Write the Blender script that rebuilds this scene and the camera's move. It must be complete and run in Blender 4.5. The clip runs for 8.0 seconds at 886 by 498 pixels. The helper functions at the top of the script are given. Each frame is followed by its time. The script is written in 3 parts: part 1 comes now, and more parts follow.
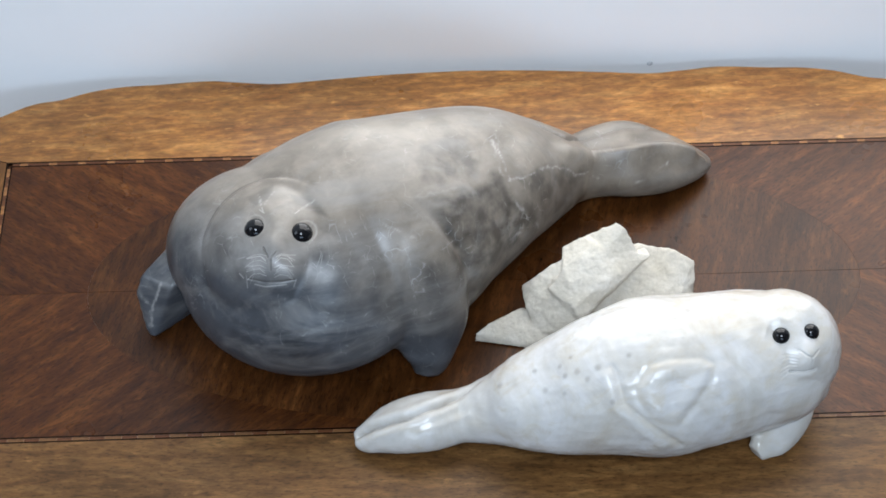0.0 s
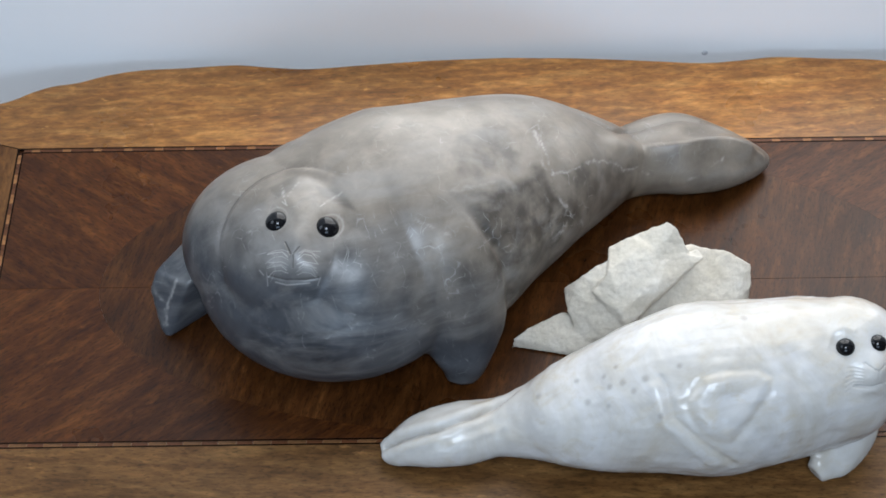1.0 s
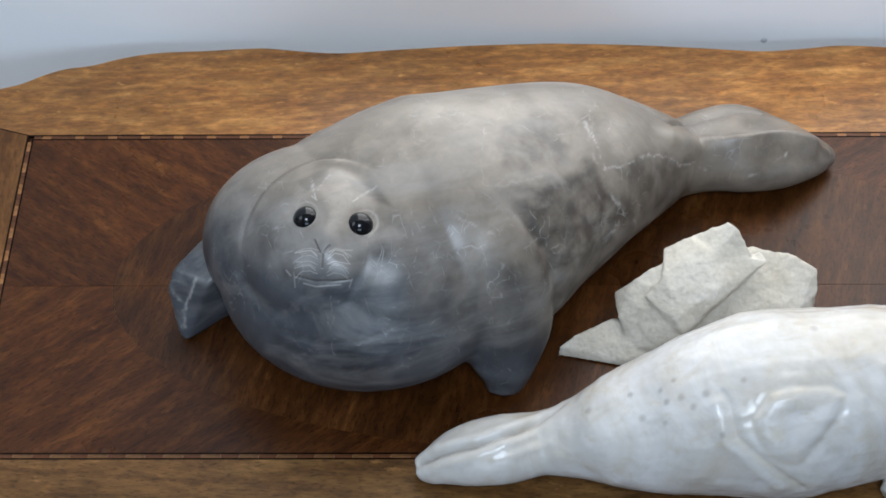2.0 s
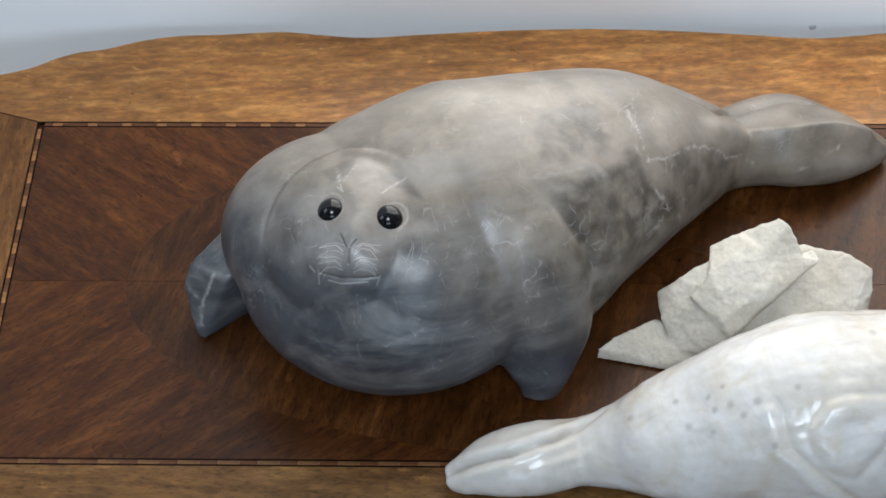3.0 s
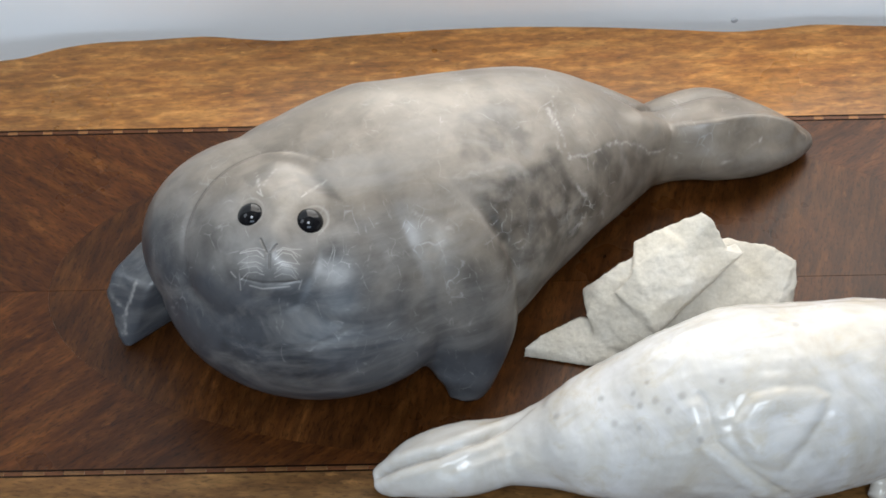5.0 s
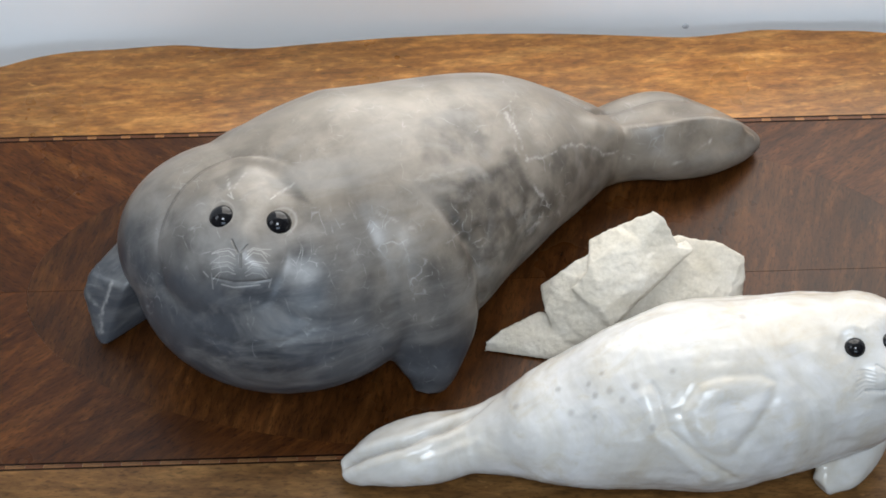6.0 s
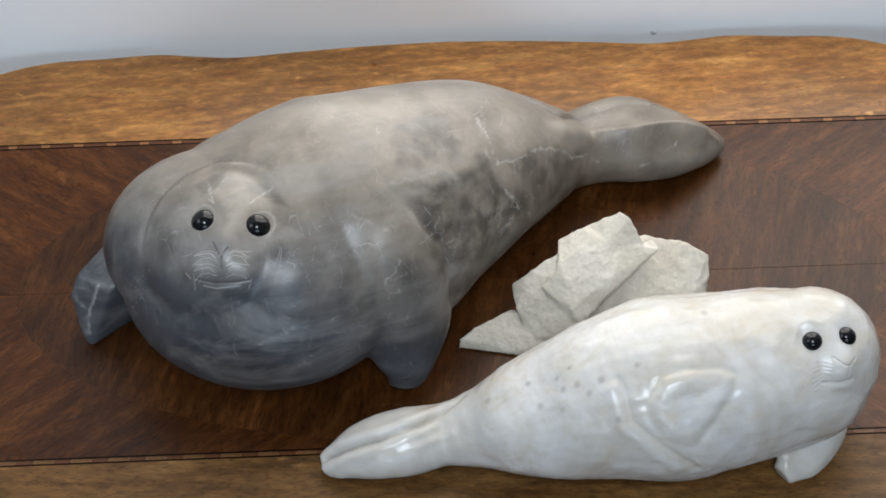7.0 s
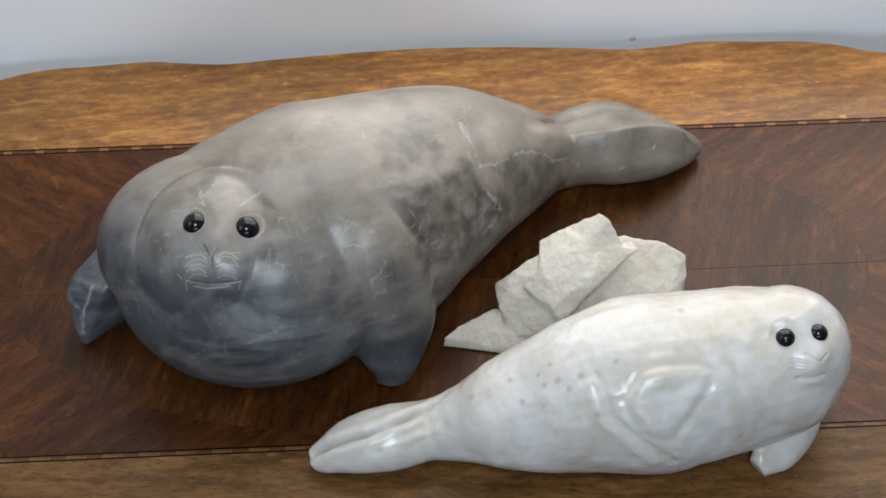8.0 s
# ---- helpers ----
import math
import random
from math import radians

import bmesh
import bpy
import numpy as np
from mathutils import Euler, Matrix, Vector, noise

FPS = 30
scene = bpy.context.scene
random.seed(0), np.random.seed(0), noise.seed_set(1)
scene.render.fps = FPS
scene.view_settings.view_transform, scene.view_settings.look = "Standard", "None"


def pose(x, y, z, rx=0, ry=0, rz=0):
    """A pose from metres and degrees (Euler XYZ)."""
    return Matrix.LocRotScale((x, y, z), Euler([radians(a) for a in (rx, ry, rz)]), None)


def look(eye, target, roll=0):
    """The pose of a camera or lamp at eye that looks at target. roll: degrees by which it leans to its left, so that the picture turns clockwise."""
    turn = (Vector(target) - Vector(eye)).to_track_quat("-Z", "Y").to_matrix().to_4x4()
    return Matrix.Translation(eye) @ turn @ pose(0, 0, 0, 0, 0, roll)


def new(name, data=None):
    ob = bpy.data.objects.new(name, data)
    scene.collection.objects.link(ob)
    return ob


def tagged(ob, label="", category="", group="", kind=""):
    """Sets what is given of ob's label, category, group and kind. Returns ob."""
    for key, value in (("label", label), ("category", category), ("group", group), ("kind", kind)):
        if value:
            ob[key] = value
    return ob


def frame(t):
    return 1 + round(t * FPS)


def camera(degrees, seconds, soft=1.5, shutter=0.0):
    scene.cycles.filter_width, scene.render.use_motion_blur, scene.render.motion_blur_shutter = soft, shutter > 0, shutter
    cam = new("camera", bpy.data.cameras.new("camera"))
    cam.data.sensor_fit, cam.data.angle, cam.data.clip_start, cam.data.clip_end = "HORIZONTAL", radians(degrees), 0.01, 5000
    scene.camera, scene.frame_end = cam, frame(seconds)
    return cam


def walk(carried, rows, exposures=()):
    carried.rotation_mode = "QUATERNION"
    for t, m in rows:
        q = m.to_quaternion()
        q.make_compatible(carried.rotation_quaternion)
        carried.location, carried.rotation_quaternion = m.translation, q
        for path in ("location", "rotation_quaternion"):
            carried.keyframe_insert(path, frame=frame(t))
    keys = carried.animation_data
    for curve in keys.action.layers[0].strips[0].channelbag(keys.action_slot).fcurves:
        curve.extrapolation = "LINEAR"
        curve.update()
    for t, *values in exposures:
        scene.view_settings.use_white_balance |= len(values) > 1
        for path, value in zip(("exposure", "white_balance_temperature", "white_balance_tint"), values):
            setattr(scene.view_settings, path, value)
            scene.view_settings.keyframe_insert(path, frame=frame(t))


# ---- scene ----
cam = camera(26.0, 8.0, soft=1.7)
PATH = [
    (0, (0.338, -1.089, 1.668), (0.362, 0.2, 0.138), -0.9),
    (0.5, (0.352, -1.058, 1.63), (0.338, 0.232, 0.101), -1.7),
    (1, (0.343, -1.024, 1.589), (0.323, 0.265, 0.06), -1.5),
    (1.5, (0.332, -0.986, 1.55), (0.307, 0.298, 0.017), -1.4),
    (2, (0.327, -0.954, 1.514), (0.288, 0.328, -0.02), -1.5),
    (3.5, (0.313, -0.899, 1.452), (0.2555, 0.376, -0.0885), -1.7),
    (4, (0.316, -0.898, 1.452), (0.288, 0.376, -0.089), -1.1),
    (4.5, (0.329, -0.897, 1.449), (0.31, 0.379, -0.091), -1.4),
    (6, (0.333, -0.938, 1.496), (0.365, 0.339, -0.043), -0.5),
    (6.5, (0.34, -0.952, 1.51), (0.376, 0.327, -0.027), -0.6),
    (7, (0.344, -0.969, 1.53), (0.384, 0.31, -0.006), -0.7),
    (7.5, (0.343, -0.985, 1.55), (0.394, 0.294, 0.013), -0.4),
    (8, (0.346, -0.994, 1.556), (0.398, 0.289, 0.022), -0.5),
]
EXPOSURES = [(0.0, 0.10, 6240, 10), (1.0, -0.08, 6200, 10), (1.5, -0.18, 6180, 10), (2.0, -0.16, 6230, 10), (3.5, -0.04, 6600, 10), (4.5, 0.02, 6660, 10), (6.0, 0.02, 6640, 10), (6.5, -0.13, 6640, 10), (8.0, -0.20, 6640, 10)]
walk(cam, [(t, look(eye, target, roll)) for t, eye, target, roll in PATH], EXPOSURES)

# ---------------------------------------------------------------- light
TOP = 0.50           # height of the table top
scene.view_settings.exposure = 0.0
world = bpy.data.worlds.new("world")
scene.world = world
world.use_nodes = True
wn = world.node_tree
sky = wn.nodes.new("ShaderNodeTexSky")
sky.sky_type = "NISHITA"
sky.sun_disc = False
sky.sun_elevation = radians(40)
sky.sun_rotation = radians(200)
wn.links.new(sky.outputs[0], wn.nodes["Background"].inputs[0])
wn.nodes["Background"].inputs[1].default_value = 0.1


def area_lamp(name, m, sx, sy, watts, colour):
    lamp = bpy.data.lights.new(name, "AREA")
    lamp.shape, lamp.size, lamp.size_y = "RECTANGLE", sx, sy
    lamp.energy, lamp.color = watts, colour
    ob = new(name, lamp)
    ob.matrix_world = m
    return ob


# daylight in the rear and side windows, then two added lamps
area_lamp("rear_window_daylight", look((0.5, -3.36, 1.75), (0.5, 0, 0.9)), 1.7, 0.9, 26, (0.62, 0.80, 1.0))
area_lamp("side_window_daylight", look((-1.26, -0.60, 1.95), (0.5, 0.15, 0.50)), 0.8, 1.0, 10, (0.80, 0.90, 1.0))
# added lamp, standing in for bright wall above the table
area_lamp("north_wall_fill", look((0.57, 0.150, 1.06), (0.57, -1.0, 0.60)), 0.80, 0.84, 10.5, (1.0, 0.97, 0.92))
# added overhead lamp that lifts the wall behind the table
area_lamp("overhead_fill", look((0.35, -1.75, 2.78), (0.35, 0.1, 0.45)), 0.8, 0.8, 50, (0.77, 0.88, 1.0))


# ---------------------------------------------------------------- materials
def material(name):
    m = bpy.data.materials.new(name)
    m.use_nodes = True
    return m, m.node_tree, m.node_tree.nodes["Principled BSDF"]


def node(nt, kind, **values):
    n = nt.nodes.new(kind)
    for key, value in values.items():
        n.inputs[key].default_value = value
    return n


def ramp(nt, source, stops):
    r = nt.nodes.new("ShaderNodeValToRGB")
    el = r.color_ramp.elements
    while len(el) < len(stops):
        el.new(0.5)
    for e, (p, c) in zip(el, stops):
        e.position, e.color = p, (*c, 1) if len(c) == 3 else c
    nt.links.new(source, r.inputs[0])
    return r.outputs[0]


def grey(v):
    return (v, v, v)


def mix(nt, kind, fac, a, b):
    m = nt.nodes.new("ShaderNodeMix")
    m.data_type, m.blend_type = "RGBA", kind
    for sock, v in ((m.inputs[0], fac), (m.inputs[6], a), (m.inputs[7], b)):
        if isinstance(v, (int, float)):
            sock.default_value = v
        elif isinstance(v, tuple):
            sock.default_value = (*v, 1)
        else:
            nt.links.new(v, sock)
    return m.outputs[2]


def coords(nt, scale, turn=0.0, shift=(0, 0, 0)):
    tc = nt.nodes.new("ShaderNodeTexCoord")
    spin = node(nt, "ShaderNodeMapping", Rotation=(0, 0, radians(-turn)))
    nt.links.new(tc.outputs["Object"], spin.inputs[0])
    mp = node(nt, "ShaderNodeMapping", Scale=scale, Location=shift)
    nt.links.new(spin.outputs[0], mp.inputs[0])
    return mp.outputs[0]


def noise_tex(nt, vec, scale, detail=4, rough=0.55, distort=0.0):
    n = node(nt, "ShaderNodeTexNoise", Scale=scale, Detail=detail, Roughness=rough, Distortion=distort)
    if vec is not None:
        nt.links.new(vec, n.inputs["Vector"])
    return n.outputs[0]


def bump(nt, height, strength, distance, bsdf):
    b = node(nt, "ShaderNodeBump", Strength=strength, Distance=distance)
    nt.links.new(height, b.inputs["Height"])
    nt.links.new(b.outputs[0], bsdf.inputs["Normal"])


def wood(name, dark, mid, light, turn, gloss=0.3, figure=1.0, pores=0.6, shift=(0, 0, 0), bands=0.0, lustre=0.5, sheen=0.22):
    """Veneer whose grain runs along x turned by that many degrees; lustre: how strongly the short rays glint."""
    m, nt, bsdf = material(name)
    streak = noise_tex(nt, coords(nt, (16, 95, 16), turn, shift), 1.0, 5, 0.62, 0.5)
    cloud = noise_tex(nt, coords(nt, (6, 13, 6), turn, shift), 1.0, 3, 0.5, 0.6)
    ray = noise_tex(nt, coords(nt, (70, 210, 70), turn, shift), 1.0, 3, 0.6, 0.4)
    fleck = noise_tex(nt, coords(nt, (170, 620, 170), turn, shift), 1.0, 2, 0.6)
    col = ramp(nt, streak, ((0.28, dark), (0.52, mid), (0.76, light)))
    tone = ramp(nt, cloud, ((0.3, grey(1 - 0.34 * figure)), (0.72, grey(1 + 0.25 * figure))))
    col = mix(nt, "MULTIPLY", 1.0, col, tone)
    if bands:
        w = node(nt, "ShaderNodeTexWave", Scale=1.0, Distortion=6.0, Detail=3.0)
        w.inputs["Detail Scale"].default_value = 1.2
        nt.links.new(coords(nt, (4, 22, 4), turn, shift), w.inputs["Vector"])
        col = mix(nt, "MULTIPLY", bands, col, ramp(nt, w.outputs[0], ((0.1, grey(0.55)), (0.8, grey(1.15)))))
    col = mix(nt, "MULTIPLY", 1.0, col, ramp(nt, ray, ((0.34, grey(0.74)), (0.52, grey(1.0)), (0.70, grey(1.0 + 0.7 * lustre)))))
    pore = ramp(nt, fleck, ((0.36, grey(0.25)), (0.46, grey(1.0))))
    col = mix(nt, "MULTIPLY", pores, col, pore)
    # pale worn flecks, in loose clusters
    worn = ramp(nt, noise_tex(nt, coords(nt, (45, 120, 45), turn, shift), 1.0, 4, 0.7), ((0.64, grey(0)), (0.74, grey(lustre))))
    col = mix(nt, "MIX", worn, col, tuple(min(1, 1.55 * c) for c in light))
    nt.links.new(col, bsdf.inputs["Base Color"])
    wear = noise_tex(nt, coords(nt, (9, 9, 9), 0), 1.0, 4, 0.6)
    nt.links.new(ramp(nt, wear, ((0.3, grey(gloss - 0.06)), (0.7, grey(gloss + 0.10)))), bsdf.inputs["Roughness"])
    bsdf.inputs["Specular IOR Level"].default_value = sheen
    bump(nt, fleck, 0.22, 0.0006, bsdf)
    return m


def plain(name, colour, rough, metallic=0.0, vary=0.08, scale=40.0, relief=0.05):
    m, nt, bsdf = material(name)
    n = noise_tex(nt, coords(nt, (1, 1, 1)), scale, 5, 0.6)
    col = mix(nt, "MULTIPLY", 1.0, colour, ramp(nt, n, ((0.3, grey(1 - vary)), (0.7, grey(1 + vary)))))
    nt.links.new(col, bsdf.inputs["Base Color"])
    bsdf.inputs["Roughness"].default_value = rough
    bsdf.inputs["Metallic"].default_value = metallic
    bump(nt, n, relief, 0.002, bsdf)
    return m


PANEL_D, PANEL_M, PANEL_L = (0.031, 0.0088, 0.0019), (0.062, 0.0190, 0.0039), (0.104, 0.0365, 0.0082)
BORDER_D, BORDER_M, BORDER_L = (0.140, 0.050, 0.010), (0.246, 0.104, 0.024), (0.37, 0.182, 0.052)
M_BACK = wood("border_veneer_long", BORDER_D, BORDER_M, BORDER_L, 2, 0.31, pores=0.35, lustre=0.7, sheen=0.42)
# darker, heavier-grained front veneer; light's falloff towards the front is in its colour
M_FRONT = wood("border_veneer_shaded", (0.074, 0.032, 0.0095), (0.126, 0.059, 0.0175), (0.20, 0.103, 0.034), -2, 0.38, pores=0.5, shift=(9, 4, 0))
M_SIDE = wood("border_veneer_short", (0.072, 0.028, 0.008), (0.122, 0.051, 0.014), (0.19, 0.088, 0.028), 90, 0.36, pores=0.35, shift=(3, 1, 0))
M_QUART_A = wood("quarter_veneer_rising", PANEL_D, PANEL_M, PANEL_L, 36, 0.30, shift=(1, 2, 0))
M_QUART_B = wood("quarter_veneer_falling", PANEL_D, PANEL_M, PANEL_L, -36, 0.30, shift=(5, 2, 0))
M_OVAL = wood("crotch_veneer", (0.027, 0.0084, 0.0020), (0.054, 0.0180, 0.0041), (0.090, 0.0340, 0.0086), 75, 0.30, bands=0.4)
M_PALE = wood("satinwood_inlay", (0.20, 0.085, 0.028), (0.28, 0.125, 0.045), (0.34, 0.17, 0.07), 0, 0.35, figure=0.6)
M_DULL = wood("faded_inlay", (0.10, 0.045, 0.017), (0.16, 0.075, 0.028), (0.22, 0.11, 0.045), 0, 0.35, figure=0.6)
M_MID = wood("walnut_inlay", (0.075, 0.027, 0.010), (0.115, 0.043, 0.016), (0.16, 0.066, 0.026), 0, 0.35)
M_EBONY = wood("ebony_stringing", (0.006, 0.003, 0.002), (0.010, 0.005, 0.003), (0.016, 0.008, 0.005), 0, 0.5, sheen=0.06)
M_CARCASS = wood("mahogany_solid", PANEL_D, PANEL_M, PANEL_L, 0, 0.38, pores=0.4)
# this and the ceiling paint are dim, so unseen surfaces bounce less light
M_DIM = plain("bounce_cutting_paint", (0.24, 0.22, 0.20), 0.7, vary=0.03, scale=6)
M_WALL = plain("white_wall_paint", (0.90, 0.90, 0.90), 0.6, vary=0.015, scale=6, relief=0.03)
M_SPECK = plain("grey_speck", (0.55, 0.55, 0.57), 0.8)
M_CEIL = plain("ceiling_paint", (0.55, 0.54, 0.52), 0.8, vary=0.02)
M_FLOOR = wood("oak_floor", (0.10, 0.055, 0.025), (0.16, 0.09, 0.045), (0.22, 0.13, 0.07), 90, 0.4, pores=0.3)
M_FRAME = plain("window_paint", (0.8, 0.8, 0.78), 0.4, vary=0.03)


def attribute(nt, name):
    a = nt.nodes.new("ShaderNodeAttribute")
    a.attribute_name = name
    return a.outputs["Fac"]


def grey_stone():
    """Polished grey-brown soapstone with pale veins, darker patches and painted shade."""
    m, nt, bsdf = material("grey_soapstone")
    big = noise_tex(nt, coords(nt, (1, 1, 1)), 11, 4, 0.55, 0.8)
    fine = noise_tex(nt, coords(nt, (1, 1, 1)), 70, 6, 0.65, 0.5)
    # slate chest to brown back; chest shade and cool light are coloured in too
    shade_axis = nt.nodes.new("ShaderNodeVectorMath")
    shade_axis.operation = "DOT_PRODUCT"
    nt.links.new(coords(nt, (1, 1, 1)), shade_axis.inputs[0])
    shade_axis.inputs[1].default_value = (2.6, 6.5, 5.0)
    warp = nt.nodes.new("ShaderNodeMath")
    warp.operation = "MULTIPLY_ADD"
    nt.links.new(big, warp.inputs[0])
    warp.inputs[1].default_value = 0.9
    nt.links.new(shade_axis.outputs["Value"], warp.inputs[2])
    shade_zone = ramp(nt, warp.outputs[0], ((0.08, grey(0)), (0.55, grey(1))))
    shaded_slate = ramp(nt, big, ((0.26, (0.026, 0.028, 0.033)), (0.5, (0.047, 0.050, 0.057)), (0.74, (0.086, 0.090, 0.099))))
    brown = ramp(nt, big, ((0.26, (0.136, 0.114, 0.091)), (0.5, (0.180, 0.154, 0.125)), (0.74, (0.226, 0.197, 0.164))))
    col = mix(nt, "MIX", shade_zone, shaded_slate, brown)
    layer = node(nt, "ShaderNodeTexWave", Scale=9.0, Distortion=7.0, Detail=3.0)
    layer.inputs["Detail Scale"].default_value = 1.4
    nt.links.new(coords(nt, (0.8, 2.2, 2.6), 20), layer.inputs["Vector"])
    col = mix(nt, "MULTIPLY", 0.38, col, ramp(nt, layer.outputs[0], ((0.1, grey(0.72)), (0.9, grey(1.2)))))
    col = mix(nt, "MULTIPLY", 1.0, col, ramp(nt, fine, ((0.3, grey(0.80)), (0.7, grey(1.16)))))
    # cloudy mottling, a shade darker, with ragged edges
    mottle = ramp(nt, noise_tex(nt, coords(nt, (1, 1, 1), 0, (4, 9, 2)), 42, 6, 0.7, 1.2), ((0.50, grey(0)), (0.60, grey(0.30))))
    col = mix(nt, "MIX", mottle, col, mix(nt, "MULTIPLY", 1.0, col, grey(0.62)))
    dark = attribute(nt, "dark")
    col = mix(nt, "MIX", dark, col, (0.050, 0.042, 0.034))
    # fine pale cracks and scratches, in loose patches
    warp3 = nt.nodes.new("ShaderNodeTexNoise")
    warp3.inputs["Scale"].default_value = 35
    nt.links.new(coords(nt, (1, 1, 1)), warp3.inputs["Vector"])
    for scale, width, amount, shift in ((48, 0.024, 0.55, 3.0), (110, 0.040, 0.50, 8.0)):
        bent = nt.nodes.new("ShaderNodeMix")
        bent.data_type = "VECTOR"
        bent.inputs[0].default_value = 0.022
        nt.links.new(coords(nt, (1.0, 0.75, 0.62), 25, (shift, 3, 1)), bent.inputs[4])
        nt.links.new(warp3.outputs["Color"], bent.inputs[5])
        web = node(nt, "ShaderNodeTexVoronoi", Scale=scale)
        web.feature = "DISTANCE_TO_EDGE"
        nt.links.new(bent.outputs[1], web.inputs["Vector"])
        line = ramp(nt, web.outputs["Distance"], ((0.0, grey(1)), (width, grey(0))))
        where = ramp(nt, noise_tex(nt, coords(nt, (1, 1, 1), 0, (7, scale, 2)), 22, 4, 0.7), ((0.50, grey(0)), (0.66, grey(amount))))
        broken = ramp(nt, noise_tex(nt, coords(nt, (1, 1, 1), 0, (2, scale, 5)), 95, 3, 0.7), ((0.46, grey(0)), (0.60, grey(1))))
        line = mix(nt, "MULTIPLY", 1.0, line, broken)
        col = mix(nt, "MIX", mix(nt, "MULTIPLY", 1.0, line, where), col, (0.40, 0.395, 0.385))
    # worn veils: long pale smears round the body
    veil = noise_tex(nt, coords(nt, (10, 34, 40), 20, (2, 5, 1)), 1.0, 5, 0.65, 0.6)
    col = mix(nt, "MIX", ramp(nt, veil, ((0.48, grey(0)), (0.70, grey(0.46)))), col, (0.222, 0.213, 0.202))
    pale = attribute(nt, "vein")
    col = mix(nt, "MIX", pale, col, (0.52, 0.50, 0.47))
    nt.links.new(col, bsdf.inputs["Base Color"])
    nt.links.new(ramp(nt, fine, ((0.3, grey(0.31)), (0.75, grey(0.45)))), bsdf.inputs["Roughness"])
    bump(nt, fine, 0.06, 0.001, bsdf)
    return m


def white_stone():
    """Polished white alabaster with cream clouds, small grey spots and painted cleft shade."""
    m, nt, bsdf = material("white_alabaster")
    big = noise_tex(nt, coords(nt, (1, 1, 1)), 16, 5, 0.6, 1.2)
    fine = noise_tex(nt, coords(nt, (1, 1, 1)), 90, 4, 0.6)
    col = ramp(nt, big, ((0.36, (0.52, 0.515, 0.51)), (0.50, (0.475, 0.46, 0.435)), (0.72, (0.41, 0.375, 0.32))))
    col = mix(nt, "MULTIPLY", 1.0, col, ramp(nt, fine, ((0.3, grey(0.95)), (0.7, grey(1.03)))))
    stain = ramp(nt, noise_tex(nt, coords(nt, (1, 1.6, 1.6), 15, (3, 1, 7)), 34, 6, 0.7, 1.0), ((0.52, grey(0)), (0.68, grey(0.55))))
    col = mix(nt, "MIX", stain, col, (0.43, 0.375, 0.285))
    col = mix(nt, "MIX", attribute(nt, "dark"), col, (0.22, 0.205, 0.185))
    col = mix(nt, "MIX", attribute(nt, "vein"), col, (0.52, 0.47, 0.385))
    nt.links.new(col, bsdf.inputs["Base Color"])
    bsdf.inputs["Roughness"].default_value = 0.19
    bsdf.inputs["Specular IOR Level"].default_value = 0.30
    bsdf.inputs["Subsurface Weight"].default_value = 0.15
    bsdf.inputs["Subsurface Radius"].default_value = (0.01, 0.009, 0.008)
    bsdf.inputs["Subsurface Scale"].default_value = 0.5
    bump(nt, big, 0.12, 0.004, bsdf)
    return m


def rough_stone():
    """Unpolished, sugary broken alabaster."""
    m, nt, bsdf = material("raw_alabaster")
    big = noise_tex(nt, coords(nt, (1, 1, 1)), 30, 5, 0.6, 0.4)
    fine = noise_tex(nt, coords(nt, (1, 1, 1)), 420, 4, 0.7)
    col = ramp(nt, big, ((0.3, (0.47, 0.425, 0.345)), (0.55, (0.555, 0.515, 0.445)), (0.72, (0.63, 0.605, 0.555))))
    col = mix(nt, "MULTIPLY", 1.0, col, ramp(nt, fine, ((0.3, grey(0.88)), (0.7, grey(1.05)))))
    nt.links.new(col, bsdf.inputs["Base Color"])
    bsdf.inputs["Roughness"].default_value = 0.7
    bump(nt, fine, 0.40, 0.0010, bsdf)
    return m


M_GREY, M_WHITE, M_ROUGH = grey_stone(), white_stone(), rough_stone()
M_EYE, _nt, _b = material("black_glass")
_b.inputs["Base Color"].default_value = (0.006, 0.006, 0.007, 1)
_b.inputs["Roughness"].default_value = 0.04
_b.inputs["Specular IOR Level"].default_value = 0.28


# ---------------------------------------------------------------- mesh helpers
def part(name, bm, mat, parent=None, label=""):
    me = bpy.data.meshes.new(name)
    bm.to_mesh(me)
    bm.free()
    me.materials.append(mat)
    ob = new(name, me)
    if parent is not None:
        ob.parent = parent
    return tagged(ob, label)


def box(x0, x1, y0, y1, z0, z1, bevel=0.0):
    bm = bmesh.new()
    bmesh.ops.create_cube(bm, size=1.0, matrix=Matrix.Translation(((x0 + x1) / 2, (y0 + y1) / 2, (z0 + z1) / 2)) @ Matrix.Diagonal((x1 - x0, y1 - y0, z1 - z0, 1)))
    if bevel:
        bmesh.ops.bevel(bm, geom=bm.edges[:], offset=bevel, segments=2, affect="EDGES")
    return bm


def slab(outline, z0, z1):
    """A flat plate with that outline (x, y), counted anticlockwise."""
    bm = bmesh.new()
    low = [bm.verts.new((x, y, z0)) for x, y in outline]
    top = [bm.verts.new((x, y, z1)) for x, y in outline]
    n = len(outline)
    bm.faces.new(top)
    bm.faces.new(low[::-1])
    for i in range(n):
        bm.faces.new((low[i], low[(i + 1) % n], top[(i + 1) % n], top[i]))
    return bm


